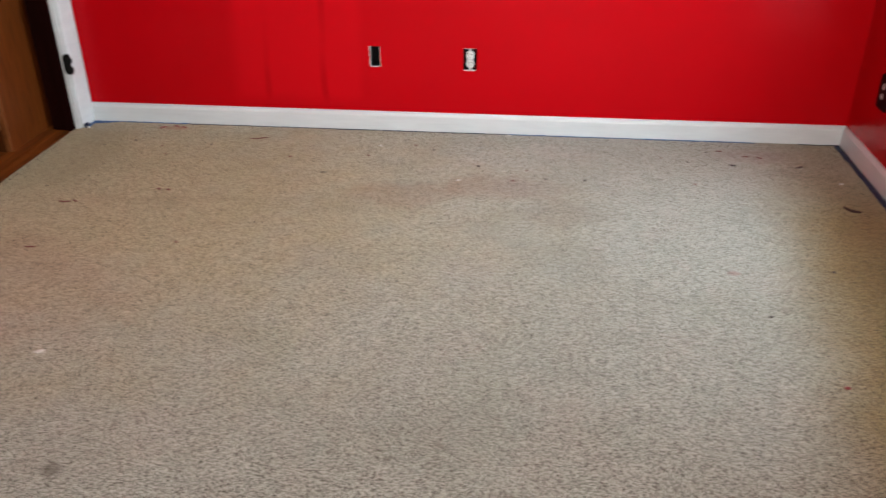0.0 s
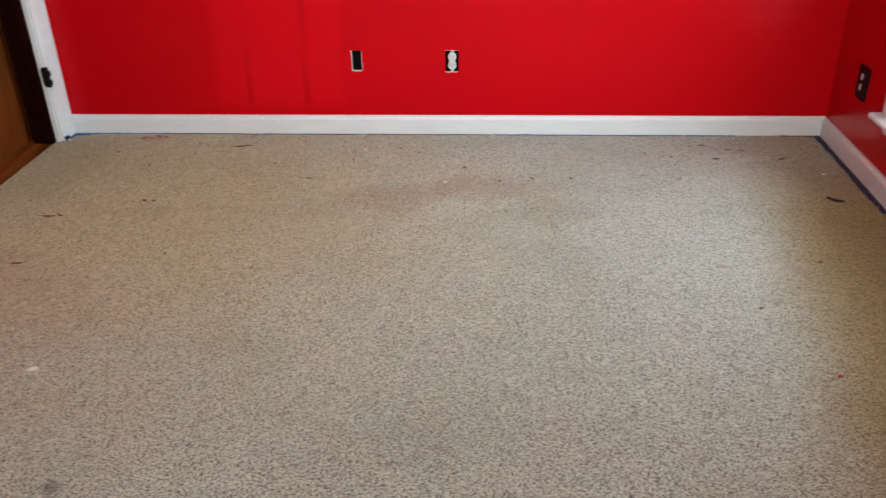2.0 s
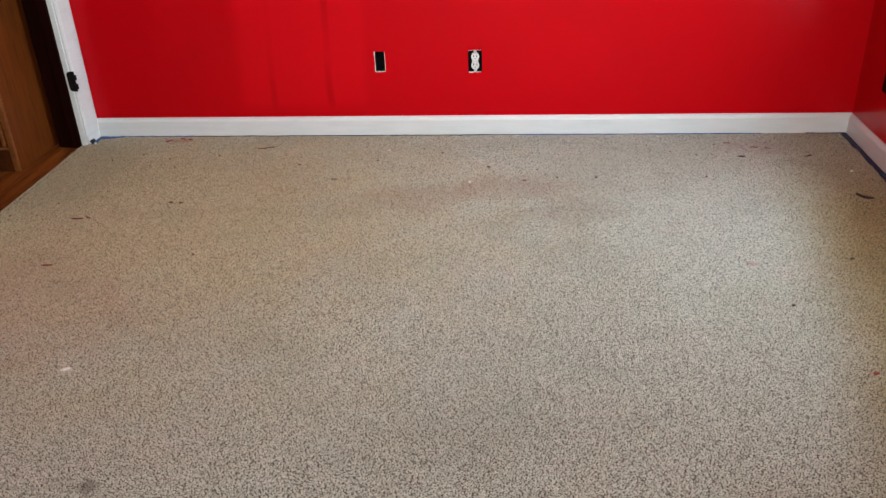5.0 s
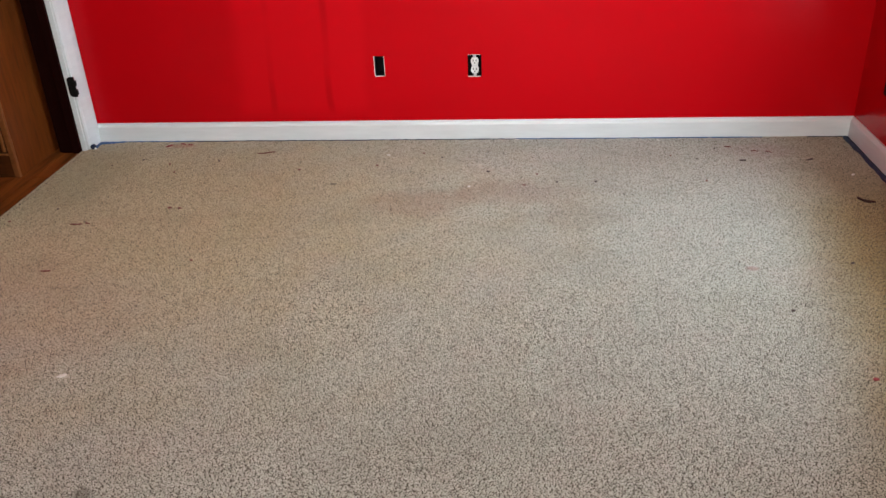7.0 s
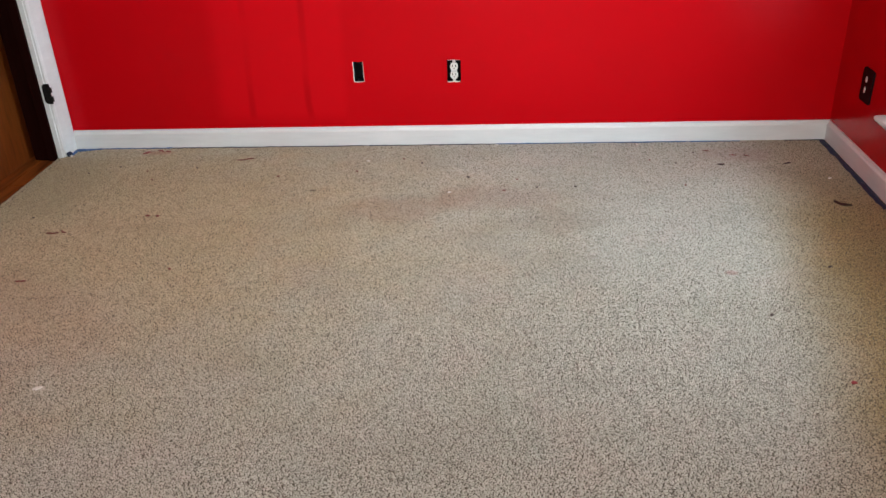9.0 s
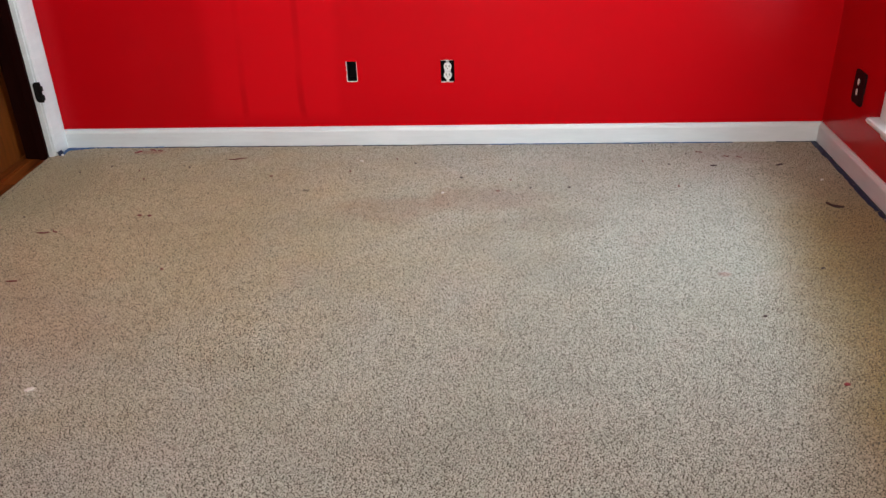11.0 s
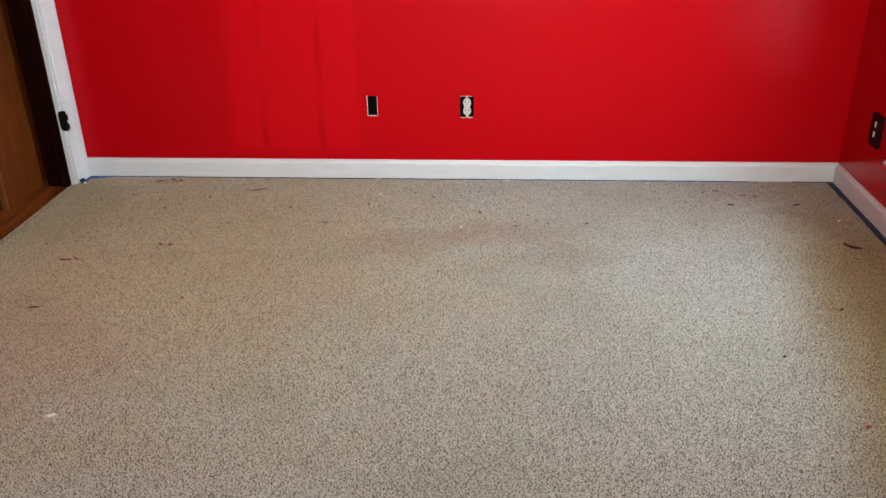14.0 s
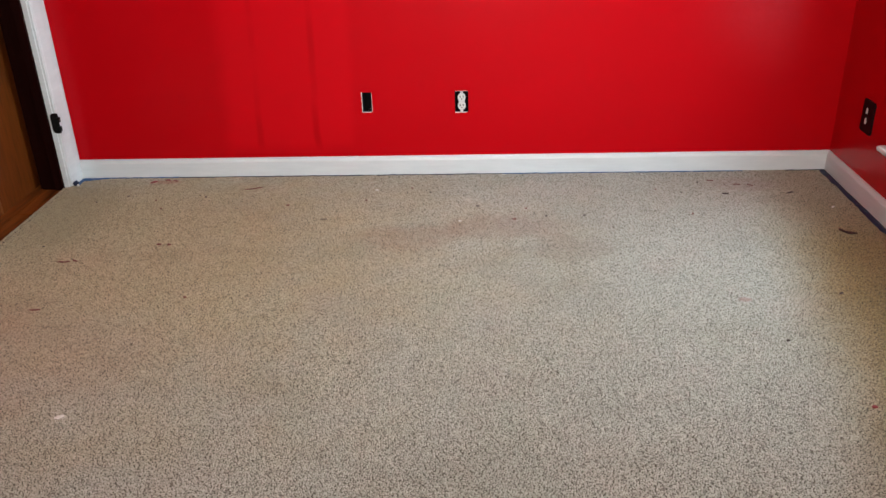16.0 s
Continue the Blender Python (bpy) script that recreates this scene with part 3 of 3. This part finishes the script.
trim_w = thing("window_trim", (XR, (WIN0 + WIN1) / 2, SILL), "white painted casing, stool and apron of a low window", "window trim", kind="structure")
part("casing", prism(casing_outline(0.088, 0.019), lambda u, v, w: (XR - v, WIN1 + 0.002 + u, SILL + w), HEAD - SILL + 0.1), WHITE, trim_w)
part("casing", prism(casing_outline(0.088, 0.019), lambda u, v, w: (XR - v, WIN0 - 0.002 - u, SILL + w), HEAD - SILL + 0.1), WHITE, trim_w)
part("head_casing", prism(casing_outline(0.088, 0.019), lambda u, v, w: (XR - v, WIN0 - 0.002 + w, HEAD + 0.002 + u), WIN1 - WIN0 + 0.004), WHITE, trim_w)
for a, b in ((WIN1 + 0.0005, WIN1 + 0.0195), (WIN0 - 0.0195, WIN0 - 0.0005)):
    part("side_jamb", block(XR - 0.004, XR + 0.138, a, b, SILL + 0.0005, HEAD), WHITE, trim_w)
part("head_jamb", block(XR - 0.004, XR + 0.138, WIN0 - 0.019, WIN1 + 0.019, HEAD + 0.0005, HEAD + 0.0195), WHITE, trim_w)
nose = [(XR + 0.13, 0.267), (3.238, 0.267), (3.229, 0.271), (3.225, 0.279), (3.228, 0.287), (3.236, 0.2895), (XR + 0.13, 0.2895)]
horn = 0.100
stool = prism(nose, lambda u, v, w: (u, WIN1 + 0.02 - w, v), WIN1 - WIN0 + 0.04)
horned = prism([(u if u < XR else XR - 0.0005, v) for u, v in nose], lambda u, v, w: (u, WIN1 + horn - w, v), horn - 0.0195)
part("stool", stool, WHITE, trim_w)
part("stool_horn", horned, WHITE, trim_w)
part("stool_horn", prism([(u if u < XR else XR - 0.0005, v) for u, v in nose], lambda u, v, w: (u, WIN0 - horn + w, v), horn - 0.0195), WHITE, trim_w)
apron = [(XR, 0.224), (XR - 0.010, 0.224), (XR - 0.014, 0.232), (XR - 0.015, 0.248), (XR - 0.024, 0.256), (XR - 0.026, 0.2665), (XR, 0.2665)]
part("apron", prism(apron, lambda u, v, w: (u, WIN1 + 0.066 - w, v), WIN1 - WIN0 + 0.132), WHITE, trim_w)
window_unit(WIN0, WIN1)

# Added ground outside: pale, to bounce sunlight up to the window.
structure("ground", block(-60, 60, -60, 60, -0.9, -0.6), plain("pale_bounce_ground", (0.27, 0.27, 0.26), 0.95, vary=0.2, scale=3.0), "pale ground added outside the window to bounce sunlight", "ground")

# ---- the hall beyond the doorway ----
structure("hall_wall_north", block(-1.9, -0.2055, -0.012, 0.11, -0.03, H), DARKWALL, "dark brown panelled hall wall", "wall")
structure("hall_wall_west", block(-1.98, -1.9, -2.4, 0.11, -0.03, H), DARKWALL, "dark brown panelled hall wall", "wall")
structure("hall_wall_south", block(-1.9, -0.1805, -2.4, -2.32, -0.03, H), DARKWALL, "dark brown panelled hall wall", "wall")


def dresser():
    x1, y0, y1, top = -0.228, -0.402, -0.045, 1.12
    x0 = x1 - 0.72
    zf = -0.012
    base = thing("oak_dresser", ((x0 + x1) / 2, (y0 + y1) / 2, zf), "honey oak chest of drawers with lipped drawer fronts", "dresser")
    for a, b in ((x1 - 0.02, x1), (x0, x0 + 0.02)):
        part("side_panel", block(a, b, y0 + 0.018, y1, zf, top, 0.002), OAK_SIDE, base)
        part("front_stile", block(a - 0.004 * (b == x1), b, y0, y0 + 0.0175, zf, top, 0.003), OAK_LIGHTENED, base, "pale oak front edge")
    part("top", block(x0 - 0.015, x1 + 0.015, y0 - 0.015, y1, top + 0.0005, top + 0.025, 0.005), OAK_SIDE, base)
    part("back_panel", block(x0 + 0.0205, x1 - 0.0205, y1 - 0.008, y1, zf, top), OAK_SHADED, base)
    part("bottom_board", block(x0 + 0.0205, x1 - 0.0205, y0 + 0.023, y1 - 0.0085, 0.070, 0.086), OAK_SHADED, base)
    # Plinth rail with an arched cut-out.
    arch = [(x0 + 0.0205, zf), (x0 + 0.085, zf)]
    for k in range(13):
        a = math.pi - math.pi * k / 12
        cx, rx = (x0 + x1) / 2, 0.36 - 0.090
        # a flat arch: round ends, level middle
        u = cx + rx * math.cos(a)
        arch.append((u, zf + 0.070 * min(1.0, math.sin(a) * 2.0)))
    arch += [(x1 - 0.085, zf), (x1 - 0.0245, zf), (x1 - 0.0245, 0.088), (x0 + 0.0205, 0.088)]
    clean = [p for i, p in enumerate(arch) if i == 0 or (Vector(p) - Vector(arch[i - 1])).length > 1e-4]
    part("plinth_rail", prism(clean, lambda u, v, w: (u, y0 + 0.004 + w, v), 0.018), OAK_SHADED, base)
    # Dark board standing in for the shade behind the arch.
    part("underside_shade", block(x0 + 0.0205, x1 - 0.0245, y0 + 0.045, y0 + 0.055, zf, 0.0695), SLOT, base, "dark board standing for the shade under the dresser")
    part("plinth_moulding", block(x0 + 0.021, x1 - 0.025, y0 - 0.006, y0 + 0.016, 0.0885, 0.098, 0.003), OAK_LIGHTENED, base, "pale oak moulding")
    z = 0.104
    for h in (0.187, 0.187, 0.187, 0.187, 0.17):
        drawer = part("drawer", block(x0 + 0.023, x1 - 0.0275, y0 + 0.001, y0 + 0.021, z - (0.015 if z > 0.2 else -0.001), z + h - 0.009, 0.003), OAK_SHADED, base)
        part("lip", block(x0 + 0.023, x1 - 0.0275, y0 - 0.012, y0 + 0.0005, z + h - 0.017, z + h - 0.008, 0.003), OAK_LIGHTENED, drawer, "oak lip lightened as if catching light")
        part("lip", block(x1 - 0.040, x1 - 0.0275, y0 - 0.010, y0 + 0.0005, z + 0.001, z + h - 0.018, 0.003), OAK_LIGHTENED, drawer, "oak lip lightened as if catching light")
        z += h + 0.016 if h != 0.187 else h + 0.0155
    return base


dresser()


# ---- masking tape ----
def tape_strip(name, label, place, length, width, material, seed, step=0.03, ragged=0.3, lift=0.0015):
    """A hand-torn strip of tape: uneven edges and slight crumples. place(s, t, h): along, across, up."""
    rng = random.Random(seed)
    n = max(4, int(length / step))
    bm = bmesh.new()
    rows = []
    for k in range(n + 1):
        s = length * k / n
        a = width * rng.uniform(-0.03, ragged * 0.35)
        b = width * (1 - rng.uniform(0, ragged))
        m = lift * rng.uniform(0.2, 1.6)
        rows.append([bm.verts.new(place(s, a, 0.0008)), bm.verts.new(place(s, (a + b) / 2, 0.001 + m)), bm.verts.new(place(s, b, 0.0008))])
    for r0, r1 in zip(rows, rows[1:]):
        for j in range(2):
            bm.faces.new((r0[j], r1[j], r1[j + 1], r0[j + 1]))
    bmesh.ops.recalc_face_normals(bm, faces=bm.faces)
    bmesh.ops.solidify(bm, geom=bm.faces[:], thickness=0.0004)
    return tagged(link(name, bm, material), label, "masking tape", "masking tape round the floor")


tape_strip("masking_tape", "blue masking tape in the corner by the doorway", lambda s, t, h: (-0.040 + s, -0.0150 - t * max(0.30, 1.3 - 8.0 * s), h), 0.44, 0.034, BLUE, 10, step=0.016, ragged=0.18, lift=0.003)
tape_strip("masking_tape", "paint-stained blue masking tape along the baseboard", lambda s, t, h: (0.402 + s, -0.0150 - t, h), 1.46, 0.0125, NAVY, 12, ragged=0.45)
tape_strip("masking_tape", "thin blue masking tape along the white baseboard", lambda s, t, h: (1.865 + s, -0.0150 - t, h), 1.05, 0.0130, BLUE, 11, ragged=0.40)
# Navy strip in place of the black, shaded gap under the baseboard's end.
tape_strip("masking_tape", "dark strip standing for the shaded gap under the far baseboard", lambda s, t, h: (3.10 + s, -0.0150 - t, h), 0.165, 0.010, NAVY, 17, ragged=0.35)
tape_strip("masking_tape", "crumpled navy masking tape along the window wall", lambda s, t, h: (XR - 0.0150 - t, -0.022 - s, h), 0.70, 0.030, NAVY, 13, ragged=0.30, lift=0.003)
tape_strip("masking_tape", "torn blue masking tape smeared with white paint", lambda s, t, h: (XR - 0.0150 - t, -0.725 - s, h), 0.95, 0.032, NAVY, 14, ragged=0.55, lift=0.004)
tape_strip("masking_tape", "green masking tape under the white baseboard", lambda s, t, h: (XL + 0.0150 + t, -0.930 - s, h), 1.6, 0.026, GREEN, 15, ragged=0.25)
tape_strip("masking_tape", "blue masking tape round the casing foot", lambda s, t, h: (-0.0465 + t, -0.034 - s, h), 0.070, 0.024, BLUE, 16, step=0.015, ragged=0.35, lift=0.003)


def tape_ball(x, y, r, material, seed):
    bm = bmesh.new()
    bmesh.ops.create_icosphere(bm, subdivisions=3, radius=r)
    for v in bm.verts:
        v.co *= 0.8 + 0.45 * noise.noise(v.co * (2.2 / r) + Vector((seed, 0, 0)))
    lo = min(v.co.z for v in bm.verts)
    bmesh.ops.translate(bm, verts=bm.verts, vec=(x, y, -lo))
    return tagged(link("tape_wad", bm, material), "crumpled wad of dark blue masking tape", "masking tape")


tape_ball(-0.036, -0.108, 0.014, NAVY, 1)
tape_ball(-0.026, -0.114, 0.006, CRUMB, 4)


# ---- floor vent ----
def floor_vent():
    x0, x1, y0, y1 = 2.985, 3.135, -1.890, -1.579
    base = thing("floor_vent", ((x0 + x1) / 2, (y0 + y1) / 2, 0.0), "brown metal floor register with louvres, set in carpet", "floor vent")
    t = 0.017
    part("frame", pierced([x0, x0 + t, x1 - t, x1], [y0, y0 + t, y1 - t, y1], lambda i, j: not (i == 1 and j == 1), lambda u, v, w: (u, v, 0.0005 + w), 0.0045), BRONZE, base,
         "taupe enamelled frame")
    # Thin dark sheets stand for the shade in the gap and the duct.
    part("gap_shade", block(x0 - 0.004, x1 + 0.004, y0 - 0.004, y1 + 0.004, 0.0001, 0.0004), DUCT, base, "dark sheet for the shaded gap round the frame")
    part("duct", block(x0 + t, x1 - t, y0 + t, y1 - t, 0.0004, 0.0010), DUCT, base, "dark sheet for the shade in the duct below the louvres")
    n = 22
    for k in range(n):
        y = y0 + t + (y1 - y0 - 2 * t) * (k + 0.5) / n
        slat = prism([(-0.0022, 0.0012), (-0.0005, 0.0012), (0.0022, 0.0040), (0.0005, 0.0040)], lambda u, v, w: (x0 + t + w, y + u, v), x1 - x0 - 2 * t)
        part("slat", slat, SLAT, base)
    part("lever", block(x1 - t - 0.030, x1 - t - 0.010, y1 - t - 0.014, y1 - t - 0.001, 0.0042, 0.0075, 0.001), BRONZE, base)
    return base


floor_vent()


def bent_grip():
    base = thing("tape_roll_end", (2.965, -1.86, 0.0), "twisted strip of bright blue masking tape on carpet", "masking tape")
    path = [(2.962, -1.866, 0.016), (2.974, -1.886, 0.015), (2.990, -1.907, 0.0155), (3.016, -1.926, 0.015), (3.048, -1.938, 0.0145), (3.080, -1.944, 0.014)]
    bm = bmesh.new()
    bmesh.ops.create_icosphere(bm, subdivisions=3, radius=0.0165, matrix=Matrix.Translation(path[0]))
    for v in bm.verts:
        v.co += (v.co - Vector(path[0])) * 0.12 * noise.noise(v.co * 90)
    part("rolled_end", bm, BLUEGRIP, base, smooth=True)
    bm = bmesh.new()
    rings = []
    for k, p in enumerate(path):
        q, r = Vector(path[max(k - 1, 0)]), Vector(path[min(k + 1, len(path) - 1)])
        along = (r - q).normalized()
        side = along.cross(Vector((0, 0, 1))).normalized()
        w = (0.010, 0.0105, 0.0135, 0.014, 0.0135, 0.012)[k]
        rings.append([bm.verts.new(Vector(p) + side * w * math.cos(j * math.tau / 14) + Vector((0, 0, 0.9 * w * math.sin(j * math.tau / 14)))) for j in range(14)])
    for r0, r1 in zip(rings, rings[1:]):
        for j in range(14):
            bm.faces.new((r0[j], r0[(j + 1) % 14], r1[(j + 1) % 14], r1[j]))
    bm.faces.new(rings[0])
    bm.faces.new(rings[-1])
    bmesh.ops.recalc_face_normals(bm, faces=bm.faces)
    part("tail", bm, BLUEGRIP, base, smooth=True)
    part("crease", tube(bmesh.new(), (2.967, -1.886, 0.0275), (2.984, -1.884, 0.0275), 0.0016, 8), CRUMB, base, "pale crease in the tape")
    return base


bent_grip()


# ---- bits on the carpet ----
def flake(name, x, y, length, width, turn, material, label, bend=0.2, seed=0, thick=0.0032):
    """A thin curled sliver with pointed, uneven ends."""
    rng = random.Random(seed)
    n = 9
    left, right = [], []
    for k in range(n):
        f = k / (n - 1)
        s = (f - 0.5) * length
        off = bend * length * (math.sin(f * math.pi * 1.6 + seed) * 0.5)
        w = width * (0.15 + math.sin(math.pi * min(1, max(0, f))) ** 0.7) * rng.uniform(0.7, 1.35) / 2
        left.append((s, off + w))
        right.append((s, off - w))
    c, sn = math.cos(radians(turn)), math.sin(radians(turn))
    bm = prism(left + right[::-1], lambda u, v, h: (x + c * u - sn * v, y + sn * u + c * v, 0.0006 + h), thick)
    kind_word = name.replace("_", " ")
    return tagged(link(name, bm, material), label, kind_word, kind_word + "s on the carpet")


flake("paint_flake", 3.121, -0.670, 0.066, 0.012, -36, DARKCHIP, "long dark flake of dried paint on carpet", 0.22, 2, 0.004)
flake("paint_flake", 2.776, -0.284, 0.028, 0.009, -12, DARKCHIP, "small dark red flake of dried paint", 0.1, 3)
flake("paint_flake", 3.039, -0.281, 0.032, 0.008, 14, DARKCHIP, "small dark flake of dried paint", 0.15, 4)
flake("paint_flake", 2.781, -1.740, 0.015, 0.008, -8, REDCHIP, "small bright red chip of dried paint", 0.1, 5)
flake("paint_flake", 2.666, -1.420, 0.012, 0.007, 20, DARKCHIP, "tiny dark speck on carpet", 0.1, 6)
flake("paint_flake", 0.556, -0.730, 0.018, 0.009, 10, RUST, "small dark red speck on carpet", 0.1, 7)
flake("paint_flake", 0.596, -0.733, 0.016, 0.009, -15, RUST, "small dark red speck on carpet", 0.1, 8)
flake("paint_flake", 0.314, -1.222, 0.036, 0.0050, 4, RUST, "thin red streak of dried paint", 0.05, 9)
flake("paint_flake", 0.305, -0.078, 0.036, 0.011, 38, REDCHIP, "red flake of dried paint by the baseboard", 0.15, 10)
flake("paint_flake", 0.365, -0.058, 0.030, 0.009, -20, REDCHIP, "red flake of dried paint by the baseboard", 0.3, 12)
flake("paint_flake", 0.400, -0.066, 0.022, 0.006, 15, REDCHIP, "red flake of dried paint by the baseboard", 0.3, 13)
flake("thread", 0.251, -0.872, 0.046, 0.0046, 10, RUST, "rust-red curled thread on carpet", 0.15, 14)
flake("thread", 0.290, -0.862, 0.030, 0.0046, -40, RUST, "rust-red curled thread on carpet", 0.25, 15)
flake("thread", 0.780, -0.170, 0.075, 0.0034, 8, RUST, "long thin dark red thread on carpet", 0.14, 16)
flake("thread", 2.748, -0.136, 0.028, 0.0022, -25, RUST, "thin red thread on carpet", 0.2, 17)
flake("thread", 2.846, -0.185, 0.028, 0.0020, -8, RUST, "thin red thread on carpet", 0.2, 18)
flake("thread", 2.900, -0.195, 0.026, 0.0020, -22, RUST, "thin red thread on carpet", 0.2, 19)
flake("paint_flake", 0.484, -1.946, 0.024, 0.007, 15, RUST, "small brown speck on carpet", 0.1, 20)
flake("paint_flake", 0.508, -2.088, 0.022, 0.007, 35, RUST, "small brown speck on carpet", 0.1, 21)
flake("plaster_crumb", 0.658, -1.790, 0.026, 0.010, 24, CRUMB, "white crumb of plaster pressed into carpet", 0.1, 22)
flake("plaster_crumb", 3.155, -0.435, 0.016, 0.008, 24, CRUMB, "pale crumb of plaster on carpet", 0.1, 23)

for k, (sx, sy) in enumerate(((1.324, -0.205), (1.687, -0.538), (2.473, -0.050), (1.869, -0.034))):
    flake("plaster_crumb", sx, sy, 0.013, 0.007, 50 * k, CRUMB, "tiny white crumb of plaster on carpet", 0.1, 70 + k)
specks = ((0.114, -0.741), (-0.020, -0.851), (0.253, -0.245), (0.443, -0.383), (0.138, -0.307), (1.899, -0.525), (2.691, -0.154), (2.500, -0.231),
          (0.596, -0.261), (1.474, -0.186), (2.176, -0.494), (0.971, -0.363), (1.557, -0.236), (1.292, -0.319), (1.755, -0.390), (1.951, -0.419), (2.027, -0.498),
          (2.597, -0.489), (2.599, -0.268), (0.787, -1.141), (2.922, -1.137), (0.390, -0.295))
for k, (sx, sy) in enumerate(specks):
    flake("speck", sx, sy, 0.009 + 0.003 * (k % 3), 0.0055, 37 * k, (DARKCHIP, RUST)[k % 2], "tiny dark speck trodden into carpet", 0.1, 40 + k)

# ---- hall floor boards ----
hall_floor = tagged(link("hall_floor", block(-1.9, -0.088, -2.32, -0.012, -0.0235, -0.0200), DARKWALL), "orange-brown varnished plank floor of the hall", "floor", kind="structure")
rng = random.Random(4)
x = -0.0883
while x > -1.82:
    w = 0.083
    cuts = [-2.31, -2.31 + rng.uniform(0.5, 1.3), -0.0135]
    if x > -0.17:
        cuts[0], cuts[-1] = DOOR0 + 0.001, DOOR1 - 0.001
        cuts[1] = -0.40
    for a, b in zip(cuts, cuts[1:]):
        bm = block(-w + 0.0016, 0.0, -(b - a) / 2 + 0.0008, (b - a) / 2 - 0.0008, 0.0, 0.0078, 0.0008)
        p = part("plank", bm, PLANK, hall_floor)
        p.location = (x, (a + b) / 2, -0.0198)
    x -= w
